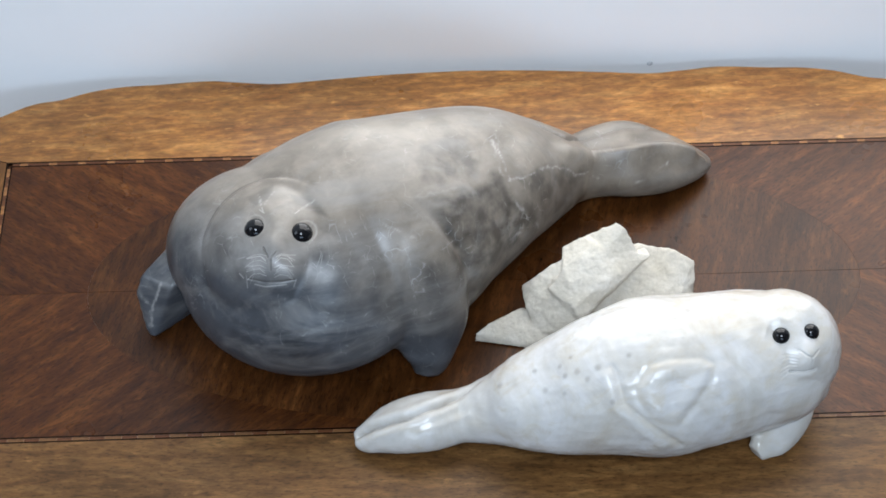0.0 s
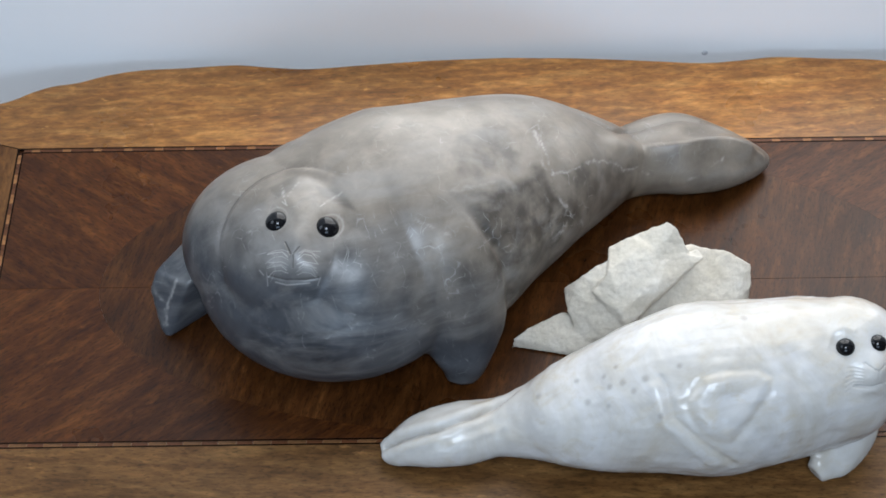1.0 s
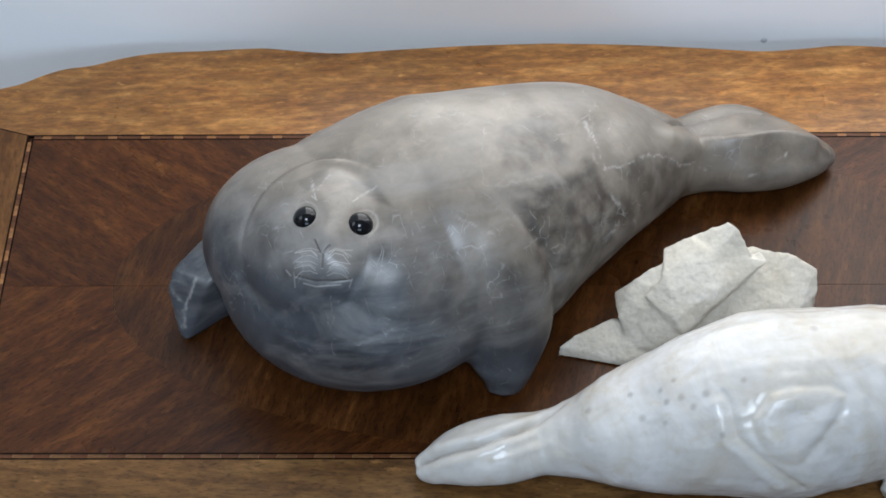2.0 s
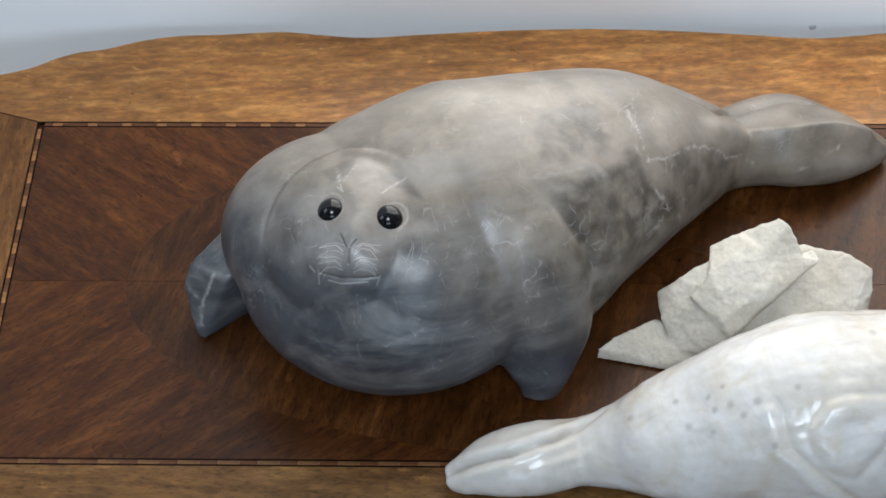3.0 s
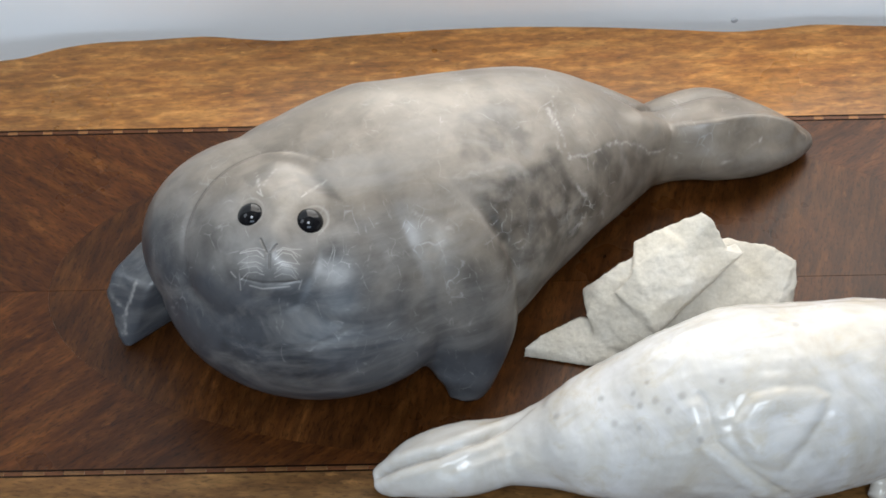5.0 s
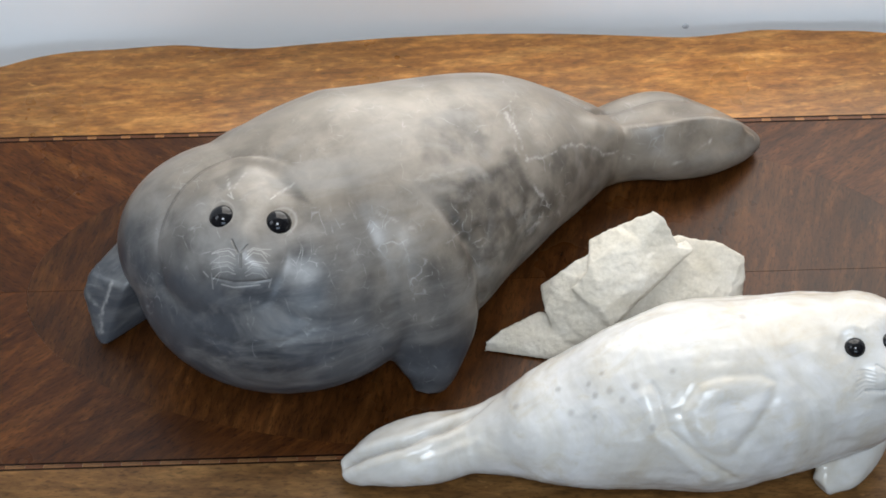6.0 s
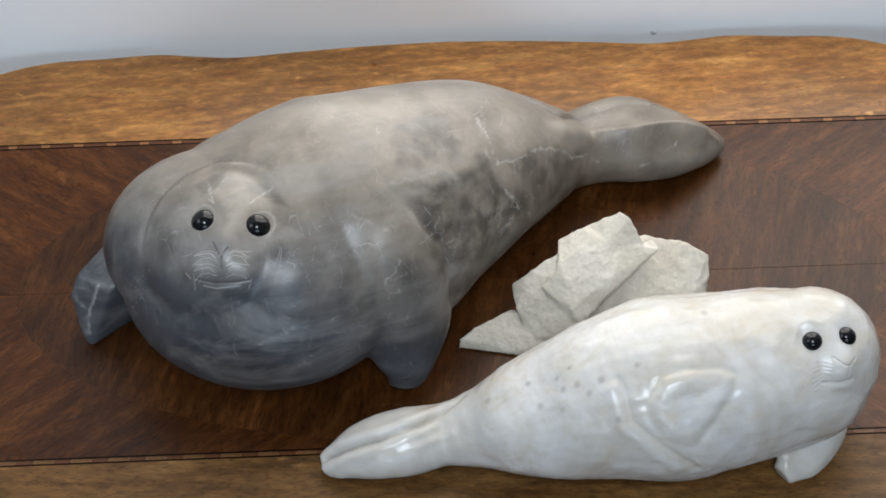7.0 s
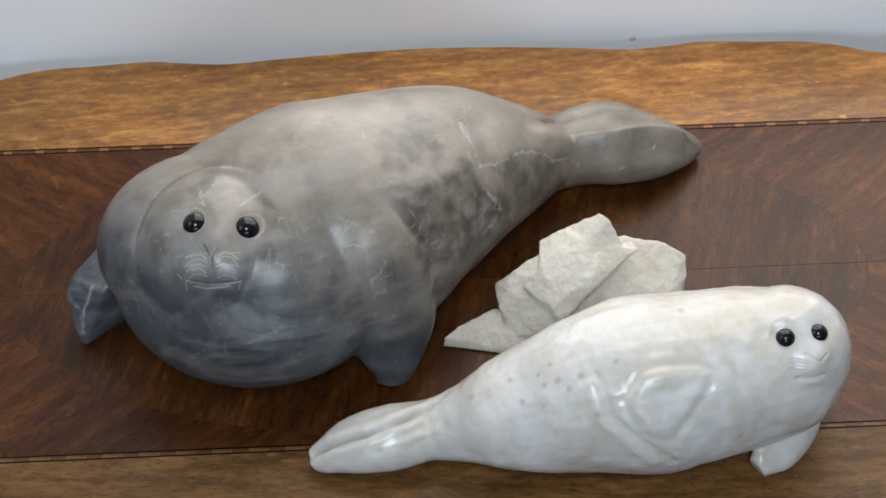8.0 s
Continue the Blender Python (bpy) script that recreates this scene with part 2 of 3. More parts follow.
def spline(keys, steps):
    """Smooth rows between rows of numbers (Catmull-Rom)."""
    k = np.array(keys, float)
    k = np.vstack([2 * k[0] - k[1], k, 2 * k[-1] - k[-2]])
    out = []
    for i in range(1, len(k) - 2):
        for s in range(steps):
            t = s / steps
            a, b, c, d = k[i - 1 : i + 3]
            out.append(0.5 * (2 * b + (c - a) * t + (2 * a - 5 * b + 4 * c - d) * t * t + (3 * b - a - 3 * c + d) * t ** 3))
    out.append(k[-2])
    return np.array(out)


def skin(bm, rings):
    """Faces between rings of points, with rounded-off fans at both ends."""
    rows = [[bm.verts.new(p) for p in r] for r in rings]
    n = len(rows[0])
    for a, b in zip(rows, rows[1:]):
        for j in range(n):
            bm.faces.new((a[j], a[(j + 1) % n], b[(j + 1) % n], b[j]))
    bm.faces.new(rows[0][::-1])
    bm.faces.new(rows[-1])


def loft(bm, keys, steps=8, around=40, power=2.0):
    """A body along a spine. Keys: x, y, z, half width, half height; it is cut level where it would sink into the table."""
    rows = spline(keys, steps)
    rings = []
    for i, (x, y, z, w, h) in enumerate(rows):
        d = rows[min(i + 1, len(rows) - 1)][:3] - rows[max(i - 1, 0)][:3]
        d = d / np.linalg.norm(d)
        side = np.array([d[1], -d[0], 0.0])
        side /= np.linalg.norm(side)
        up = np.cross(side, d)
        ring = []
        for j in range(around):
            a = 2 * math.pi * j / around
            c, s = math.cos(a), math.sin(a)
            c, s = math.copysign(abs(c) ** (2 / power), c), math.copysign(abs(s) ** (2 / power), s)
            p = np.array([x, y, z]) + side * c * w + up * s * h
            p[2] = max(p[2], 0.0012)
            ring.append(p)
        rings.append(ring)
    skin(bm, rings)


def flap(bm, keys, across, steps=8, around=24):
    """A flipper: keys x, y, z, half width, half thickness; across: the way in which it is wide."""
    rows = spline(keys, steps)
    a = np.array(across, float)
    rings = []
    for i, (x, y, z, w, h) in enumerate(rows):
        d = rows[min(i + 1, len(rows) - 1)][:3] - rows[max(i - 1, 0)][:3]
        d = d / np.linalg.norm(d)
        side = a - d * (a @ d)
        side /= np.linalg.norm(side)
        up = np.cross(side, d)
        ring = []
        for j in range(around):
            q = 2 * math.pi * j / around
            p = np.array([x, y, z]) + side * math.cos(q) * w + up * math.sin(q) * h
            p[2] = max(p[2], 0.0012)
            ring.append(p)
        rings.append(ring)
    skin(bm, rings)


def hull(bm, pts):
    vs = [bm.verts.new(p) for p in pts]
    got = bmesh.ops.convex_hull(bm, input=vs)
    spare = [v for v in got["geom_unused"] + got["geom_interior"] if isinstance(v, bmesh.types.BMVert) and v.is_valid]
    bmesh.ops.delete(bm, geom=list(set(spare)), context="VERTS")


def ball(bm, centre, radii, rz=0.0, rx=0.0):
    m = Matrix.Translation(centre) @ Euler((radians(rx), 0, radians(rz))).to_matrix().to_4x4() @ Matrix.Diagonal((*radii, 1))
    made = bmesh.ops.create_uvsphere(bm, u_segments=40, v_segments=24, radius=1.0, matrix=m)
    for v in made["verts"]:
        v.co.z = max(v.co.z, 0.0012)


def fused(bm, voxel, rounds):
    """One skin round all the overlapping forms of bm: points, normals, faces."""
    me = bpy.data.meshes.new("forms")
    bmesh.ops.recalc_face_normals(bm, faces=bm.faces[:])
    bm.to_mesh(me)
    bm.free()
    ob = new("forms", me)
    r = ob.modifiers.new("remesh", "REMESH")
    r.mode, r.voxel_size, r.adaptivity = "VOXEL", voxel, 0.0
    s = ob.modifiers.new("smooth", "SMOOTH")
    s.factor, s.iterations = 0.5, rounds
    done = bpy.data.meshes.new_from_object(ob.evaluated_get(bpy.context.evaluated_depsgraph_get()))
    bpy.data.objects.remove(ob)
    bpy.data.meshes.remove(me)
    return done


def points_of(me):
    p = np.empty(len(me.vertices) * 3)
    me.vertices.foreach_get("co", p)
    n = np.empty(len(me.vertices) * 3)
    me.vertices.foreach_get("normal", n)
    return p.reshape(-1, 3), n.reshape(-1, 3)


def near_line(p, line):
    """Distance of each point of p from a broken line."""
    best = np.full(len(p), 1e9)
    line = np.array(line, float)
    for a, b in zip(line, line[1:]):
        ab = b - a
        t = np.clip(((p - a) @ ab) / (ab @ ab), 0, 1)
        best = np.minimum(best, np.linalg.norm(p - (a + t[:, None] * ab), axis=1))
    return best


def groove(p, line, width):
    return np.exp(-((near_line(p, line) / width) ** 2))


# ---------------------------------------------------------------- room
def room():
    x0, x1, y0, y1, h, t = -1.3, 2.9, -3.4, 0.106, 2.8, 0.12
    tagged(part("floor", box(x0 - t, x1 + t, y0 - t, y1 + t, -0.1, 0.0), M_FLOOR), "brown oak floorboards under the table", "floor", kind="structure")
    bm = bmesh.new()
    for u0, u1, v0, v1 in ((x0 - t, -0.05, y0 - t, y1 + t), (0.75, x1 + t, y0 - t, y1 + t), (-0.05, 0.75, y0 - t, -2.15), (-0.05, 0.75, -1.35, y1 + t)):
        q = box(u0, u1, v0, v1, h, h + 0.1)
        me = bpy.data.meshes.new("piece")
        q.to_mesh(me)
        q.free()
        bm.from_mesh(me)
        bpy.data.meshes.remove(me)
    tagged(part("ceiling", bm, M_CEIL), "plain pale unseen ceiling with an opening added for a lamp", "ceiling", kind="structure")
    tagged(part("wall_east", box(x1, x1 + t, y0, y1, 0, h), M_DIM), "plain unseen side wall, brown-grey to cut bounce", "wall", kind="structure")
    # walls with a window each, in four pieces; the north opening is added
    for name, along, at, lo, hi, a, b, win_name in (("wall_south", "x", y0, x0 - t, x1 + t, -0.42, 1.42, "window_1"), ("wall_west", "y", x0, y0, y1, -1.05, -0.15, "window_2"), ("wall_north", "x", y1 + t, x0 - t, x1 + t, 0.13, 1.01, "added_window_3")):
        sill, top = {"wall_north": (0.585, 1.56), "wall_south": (1.25, 2.25), "wall_west": (1.4, 2.5)}[name]
        bm = bmesh.new()
        for u0, u1, z0, z1 in ((lo, a, 0, h), (b, hi, 0, h), (a, b, 0, sill), (a, b, top, h)):
            q = box(u0, u1, at - t, at, z0, z1) if along == "x" else box(at - t, at, u0, u1, z0, z1)
            me = bpy.data.meshes.new("piece")
            q.to_mesh(me)
            q.free()
            bm.from_mesh(me)
            bpy.data.meshes.remove(me)
        tagged(part(name, bm, M_WALL if name == "wall_north" else M_DIM), "smooth white painted wall behind the table" if name == "wall_north" else "unseen wall with a window opening, brown-grey to cut bounce", "wall", kind="structure")
        win = tagged(new(win_name), "unseen white painted window with a lamp as its daylight", "window", kind="structure")
        for u0, u1, z0, z1 in ((a, a + 0.05, sill, top), (b - 0.05, b, sill, top), (a + 0.05, b - 0.05, sill, sill + 0.05), (a + 0.05, b - 0.05, top - 0.05, top), ((a + b) / 2 - 0.02, (a + b) / 2 + 0.02, sill + 0.05, top - 0.05)):
            q = box(u0, u1, at - 0.09, at - 0.05, z0, z1, 0.004) if along == "x" else box(at - 0.09, at - 0.05, u0, u1, z0, z1, 0.004)
            part("window_frame", q, M_FRAME, win)

    wall = bpy.data.objects["wall_north"]
    bm = bmesh.new()
    bmesh.ops.create_cone(bm, cap_ends=True, segments=14, radius1=0.0026, radius2=0.0016, depth=0.0006, matrix=Matrix.Translation((0.543, y1 - 0.0003, 0.492)) @ Euler((radians(90), 0, 0)).to_matrix().to_4x4())
    part("wall_speck", bm, M_SPECK, wall)


room()


# ---------------------------------------------------------------- table
PX0, PX1, PY0, PY1 = 0.0, 0.76, -0.277, 0.0      # the panel inside the inlay
MX, MY = (PX0 + PX1) / 2, (PY0 + PY1) / 2
# a quarter of the shaped rim, from the middle of the long side to the middle of the short one, as distances from the centre
RIM = [(0.0, 0.2365), (0.06, 0.2345), (0.115, 0.2305), (0.158, 0.2270), (0.190, 0.2295), (0.214, 0.2325), (0.235, 0.2320), (0.262, 0.2300), (0.293, 0.2285), (0.320, 0.2235),
       (0.345, 0.2150), (0.364, 0.2115), (0.380, 0.2050), (0.398, 0.1950), (0.425, 0.186), (0.450, 0.172), (0.462, 0.15), (0.460, 0.11), (0.466, 0.05), (0.470, 0.0)]


def rim():
    q = spline(RIM, 5)
    right_top = [(x, y) for x, y in q]
    out = [(MX + x, MY + y) for x, y in right_top[::-1]]          # east to north
    out += [(MX - x, MY + y) for x, y in right_top[1:]]           # north to west
    out += [(MX - x, MY - y) for x, y in right_top[::-1][1:]]     # west to south
    out += [(MX + x, MY - y) for x, y in right_top[1:-1]]         # south to east
    return out


def inset(outline, d):
    out = []
    n = len(outline)
    for i in range(n):
        (ax, ay), (bx, by) = outline[i - 1], outline[(i + 1) % n]
        l = math.hypot(bx - ax, by - ay)
        x, y = outline[i]
        out.append((x - (by - ay) / l * d, y + (bx - ax) / l * d))
    return out


def side_table():
    table = tagged(new("coffee_table"), "polished mahogany coffee table with serpentine edge and inlaid top", "table")
    edge = rim()
    # core of the top with a moulded rim
    bm = bmesh.new()
    loops = [(0.016, -0.026), (0.006, -0.0245), (0.0015, -0.020), (0.003, -0.014), (0.0, -0.010), (0.0, -0.0065), (0.0022, -0.0028), (0.0050, -0.0022)]
    rings = [[(x, y, TOP + z) for x, y in inset(edge, d)] for d, z in loops]
    skin(bm, rings)
    part("top_core", bm, M_CARCASS, table)
    z0, z1 = TOP - 0.0020, TOP
    lip = inset(edge, 0.0025)
    S = 0.0052                                             # full width of the inlay strip
    ax0, ax1, ay0, ay1 = PX0 - S / 2, PX1 + S / 2, PY0 - S / 2, PY1 + S / 2
    # border veneers, mitred at the corners
    corner = {"ne": (MX + 0.455, MY + 0.165), "nw": (MX - 0.455, MY + 0.165), "sw": (MX - 0.455, MY - 0.165), "se": (MX + 0.455, MY - 0.165)}
    idx = {k: min(range(len(lip)), key=lambda i: math.dist(lip[i], c)) for k, c in corner.items()}

    def run(i, j):
        return [lip[k % len(lip)] for k in range(i, (j if j > i else j + len(lip)) + 1)]

    north = run(idx["ne"], idx["nw"]) + [(ax0, ay1), (ax1, ay1)]
    west = run(idx["nw"], idx["sw"]) + [(ax0, ay0), (ax0, ay1)]
    south = run(idx["sw"], idx["se"]) + [(ax1, ay0), (ax0, ay0)]
    east = run(idx["se"], idx["ne"]) + [(ax1, ay1), (ax1, ay0)]
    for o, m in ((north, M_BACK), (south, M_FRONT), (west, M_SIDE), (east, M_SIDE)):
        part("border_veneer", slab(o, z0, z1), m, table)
    # panel: four matched quarters round an oval
    s = S / 2
    bx0, bx1, by0, by1 = PX0 + s, PX1 - s, PY0 + s, PY1 - s
    RX, RY = 0.303, 0.1345
    g = 0.00018
    for sx, sy, m in ((-1, -1, M_QUART_A), (-1, 1, M_QUART_B), (1, -1, M_QUART_B), (1, 1, M_QUART_A)):
        cx, cy = (bx0 if sx < 0 else bx1), (by0 if sy < 0 else by1)
        arc = [(MX + sx * RX * math.sin(a), MY + sy * RY * math.cos(a)) for a in np.linspace(0.0012, math.pi / 2 - 0.0012, 40)]
        o = [(MX + sx * g, cy), *arc, (cx, MY + sy * g), (cx, cy)]
        if sx * sy > 0:
            o = o[::-1]
        part("quarter_veneer", slab(o, z0, z1), m, table)
    for sy in (-1, 1):
        arc = [(MX + (RX - g) * math.cos(a), MY + sy * g + sy * (RY - g) * math.sin(a)) for a in np.linspace(0, math.pi, 90)]
        part("oval_veneer", slab(arc if sy > 0 else arc[::-1], z0, z1 - 0.00005), M_OVAL, table)
    # stringing: thin dark lines on both sides of the chequered band
    e = 0.0012
    for x0, x1, y0, y1 in ((ax0, ax1, ay1 - e, ay1), (ax0, ax1, ay0, ay0 + e), (ax0, ax0 + e, ay0 + e, ay1 - e), (ax1 - e, ax1, ay0 + e, ay1 - e),
                           (bx0 - e, bx1 + e, by1, by1 + e), (bx0 - e, bx1 + e, by0 - e, by0), (bx0 - e, bx0, by0, by1), (bx1, bx1 + e, by0, by1)):
        part("stringing", box(x0, x1, y0, y1, z0, z1 + 0.0001), M_EBONY, table)
    for sx, sy, key in ((1, 1, "ne"), (-1, 1, "nw"), (-1, -1, "sw"), (1, -1, "se")):
        a, b = Vector((ax1 if sx > 0 else ax0, ay1 if sy > 0 else ay0)), Vector(lip[idx[key]])
        d = (b - a).normalized()
        w = Vector((-d.y, d.x)) * 0.0004
        part("stringing", slab([tuple(a - w), tuple(b - w), tuple(b + w), tuple(a + w)], z0, z1 + 0.00012), M_EBONY, table)
    # chequered band, block by block
    meshes = {}

    def block(kind, x, y, length, turned):
        key = (kind, round(length, 4), turned)
        if key not in meshes:
            hx, hy = (length / 2 - 0.0001, S / 2 - e - 0.0001)
            if turned:
                hx, hy = hy, hx
            q = box(-hx, hx, -hy, hy, -0.0020, 0.00005)
            me = bpy.data.meshes.new("inlay_block")
            q.to_mesh(me)
            q.free()
            me.materials.append((M_MID, M_PALE, M_DULL)[kind])
            meshes[key] = me
        ob = new("inlay_block", meshes[key])
        ob.location = (x, y, TOP)
        ob.parent = table

    P = 0.024
    for y, pale in ((PY1, 0.0062), (PY0, 0.0125)):
        for i in range(31):
            x = PX0 + (i + 0.5) * P
            block(1 if y == PY1 else 2, x, y, pale, False)
            block(0, x + P / 2, y, P - pale, False)
    for y in (PY0, PY1):
        block(0, 0.0056, y, 0.0060, False)
        block(0, 0.7552, y, 0.0040, False)
    Q = 0.0205
    for x in (PX0, PX1):
        for i in range(13):
            y = PY1 - 0.009 - i * Q
            block(1, x, y, 0.009, True)
            block(0, x, y - Q / 2, Q - 0.009, True)
    # frame below the top, and four tapered legs
    fx, fy = 0.40, 0.150
    for x0, x1, y0, y1 in ((-fx, fx, fy - 0.02, fy), (-fx, fx, -fy, -fy + 0.02), (-fx, -fx + 0.02, -fy + 0.02, fy - 0.02), (fx - 0.02, fx, -fy + 0.02, fy - 0.02)):
        part("apron", box(MX + x0, MX + x1, MY + y0, MY + y1, TOP - 0.09, TOP - 0.026, 0.002), M_CARCASS, table)
    for sx in (-1, 1):
        for sy in (-1, 1):
            bm = bmesh.new()
            rings = []
            for z, r, out in ((0, 0.017, 0.014), (0.012, 0.019, 0.014), (0.05, 0.012, 0.006), (0.2, 0.014, 0.0), (0.36, 0.021, 0.004), (TOP - 0.026, 0.022, 0.0)):
                c = (MX + sx * (0.376 + out), MY + sy * (0.126 + out))
                rings.append([(c[0] + r * math.cos(a), c[1] + r * math.sin(a), z) for a in np.linspace(0, 2 * math.pi, 20, endpoint=False)])
            skin(bm, rings)
            part("leg", bm, M_CARCASS, table)
    return table


side_table()


# ---------------------------------------------------------------- carved things on the table
def finish(name, me, mats, label, category, eyes=(), shades=None):
    """One smooth statue on the table; eyes: centre, radius, the way out."""
    count = len(me.vertices)
    bm = bmesh.new()
    bm.from_mesh(me)
    for f in bm.faces:
        f.smooth = True
    for c, r, out in eyes:
        made = bmesh.ops.create_uvsphere(bm, u_segments=28, v_segments=18, radius=r, matrix=Matrix.Translation(c))
        for v in made["verts"]:
            for f in v.link_faces:
                f.material_index, f.smooth = 1, True
    bm.to_mesh(me)
    bm.free()
    for m in mats:
        me.materials.append(m)
    for key, values in (shades or {}).items():
        att = me.attributes.new(key, "FLOAT", "POINT")
        full = np.zeros(len(me.vertices))
        full[:count] = np.clip(values, 0, 1)
        att.data.foreach_set("value", full)
    me.name = name
    ob = new(name, me)
    ob.location = (0, 0, TOP)
    return tagged(ob, label, category)


def refine(me, centre, radius, cuts):
    """Finer faces on a part of a skin, for the carved details."""
    c = Vector(centre)
    bm = bmesh.new()
    bm.from_mesh(me)
    near = [f for f in bm.faces if (f.calc_center_median() - c).length < radius]
    edges = {e for f in near for e in f.edges}
    bmesh.ops.subdivide_edges(bm, edges=list(edges), cuts=cuts, use_grid_fill=True)
    soft = [v for v in bm.verts if (v.co - c).length < radius]
    for _ in range(3):
        bmesh.ops.smooth_vert(bm, verts=soft, factor=0.5, use_axis_x=True, use_axis_y=True, use_axis_z=True)
    bm.to_mesh(me)
    bm.free()


def step(x, a, b):
    t = np.clip((x - a) / (b - a), 0, 1)
    return t * t * (3 - 2 * t)


def blob(uv, c, rx, ry):
    return np.exp(-(((uv[:, 0] - c[0]) / rx) ** 2) - ((uv[:, 1] - c[1]) / ry) ** 2)


def inside(uv, poly):
    """Signed distance to a polygon's edge: positive inside."""
    poly = np.array(poly, float)
    hit = np.zeros(len(uv), bool)
    for a, b in zip(poly, np.roll(poly, -1, 0)):
        cross = (a[1] > uv[:, 1]) != (b[1] > uv[:, 1])
        hit ^= cross & (uv[:, 0] < (b[0] - a[0]) * (uv[:, 1] - a[1]) / (b[1] - a[1] + 1e-12) + a[0])
    return np.where(hit, 1, -1) * near_line(uv, np.vstack([poly, poly[:1]]))


def patch_noise(p, scale, seed):
    return np.array([noise.fractal(Vector((x * scale + seed, y * scale, z * scale)), 1.0, 2.0, 4) for x, y, z in p])


# the way in which both faces are turned: across, upward and outward
ACROSS, UPWARD, OUTWARD = np.array((0.9975, -0.0706, 0.0)), np.array((0.054, 0.763, 0.644)), np.array((-0.0455, -0.6425, 0.765))
U = 0.00037          # the unit of the carved drawing, in metres


def grey_seal():
    bm = bmesh.new()
    # trunk, from the shoulders to the root of the tail
    loft(bm, [(0.214, -0.190, 0.066, 0.040, 0.045), (0.238, -0.179, 0.066, 0.074, 0.065), (0.262, -0.166, 0.0675, 0.0905, 0.0745), (0.285, -0.150, 0.069, 0.092, 0.077), (0.313, -0.138, 0.069, 0.0925, 0.0785), (0.352, -0.109, 0.062, 0.0785, 0.0690), (0.39, -0.0845, 0.055, 0.0650, 0.0590),
              (0.423, -0.066, 0.043, 0.0500, 0.0447), (0.449, -0.0535, 0.033, 0.0365, 0.0325), (0.469, -0.0465, 0.026, 0.0260, 0.0235), (0.49, -0.042, 0.025, 0.023, 0.021)])
    ball(bm, (0.2555, -0.169, 0.064), (0.098, 0.093, 0.066))
    ball(bm, (0.2267, -0.163, 0.078), (0.0775, 0.066, 0.057))
    ball(bm, (0.238, -0.184, 0.083), (0.065, 0.061, 0.061))
    ball(bm, (0.257, -0.149, 0.072), (0.078, 0.072, 0.068))
    ball(bm, (0.288, -0.176, 0.072), (0.068, 0.064, 0.066))
    ball(bm, (0.268, -0.190, 0.074), (0.064, 0.062, 0.062))
    # hind flippers
    loft(bm, [(0.440, -0.057, 0.034, 0.034, 0.031), (0.469, -0.047, 0.027, 0.0275, 0.0240), (0.49, -0.0425, 0.0262, 0.0285, 0.0236), (0.508, -0.040, 0.0255, 0.0312, 0.0250), (0.536, -0.036, 0.02, 0.0290, 0.0205), (0.560, -0.032, 0.013, 0.0185, 0.013), (0.572, -0.030, 0.010, 0.010, 0.008), (0.578, -0.029, 0.009, 0.004, 0.004)])
    loft(bm, [(0.455, -0.036, 0.036, 0.009, 0.010), (0.485, -0.021, 0.032, 0.012, 0.012), (0.508, -0.016, 0.029, 0.014, 0.013), (0.535, -0.019, 0.02, 0.013, 0.012), (0.556, -0.025, 0.013, 0.009, 0.008)])
    # front flippers
    flap(bm, [(0.320, -0.172, 0.129, 0.016, 0.010), (0.333, -0.194, 0.115, 0.027, 0.014), (0.339, -0.207, 0.094, 0.032, 0.016), (0.341, -0.214, 0.068, 0.0335, 0.016), (0.343, -0.217, 0.042, 0.030, 0.014), (0.343, -0.225, 0.017, 0.0185, 0.010), (0.340, -0.232, 0.005, 0.010, 0.006)], (1, 0.30, -0.10))
    hull(bm, [(0.168, -0.128, 0.066), (0.146, -0.140, 0.055), (0.1250, -0.160, 0.046), (0.1200, -0.168, 0.034), (0.1262, -0.184, 0.006), (0.1295, -0.187, 0.001), (0.134, -0.186, 0.001), (0.1400, -0.180, 0.026), (0.150, -0.174, 0.046), (0.160, -0.168, 0.012), (0.172, -0.160, 0.050), (0.165, -0.160, 0.001), (0.150, -0.145, 0.001), (0.175, -0.14, 0.02)])
    me = fused(bm, 0.0016, 18)
    nose = np.array((0.2329, -0.2207, 0.1314))
    refine(me, nose, 0.042, 3)
    p, n = points_of(me)
    uv = np.c_[(p - nose) @ ACROSS, (p - nose) @ UPWARD] / U
    front = (n @ OUTWARD > 0.0) & (np.linalg.norm(p - nose, axis=1) < 0.085)
    rise = np.zeros(len(p))
    # rolled rim of the hood over the forehead, fading towards the neck
    rho = np.hypot(uv[:, 0] / 142, (uv[:, 1] - 8) / 152)
    phi = np.degrees(np.arctan2(uv[:, 1] - 8, uv[:, 0]))
    phi = np.where(phi < -90, phi + 360, phi)
    part_way = step(phi, 55, 105) * (1 - step(phi, 150, 195))
    rise += front * part_way * (0.0013 * np.where(rho < 1, np.exp(-(((1 - rho) / 0.22) ** 2)), 0) * step(-rho, -1.0, -0.985) - 0.0010 * np.exp(-(((rho - 1.03) / 0.030) ** 2)))
    # muzzle, nose bridge, brows, lip
    rise += front * (0.0030 * blob(uv, (-30, -16), 30, 24) + 0.0030 * blob(uv, (28, -18), 30, 24) + 0.0028 * blob(uv, (2, 22), 20, 34) + 0.0010 * blob(uv, (-2, -52), 34, 10))
    rise -= front * (0.0022 * blob(uv, (-36, 66), 30, 26) + 0.0022 * blob(uv, (63, 57), 30, 26))
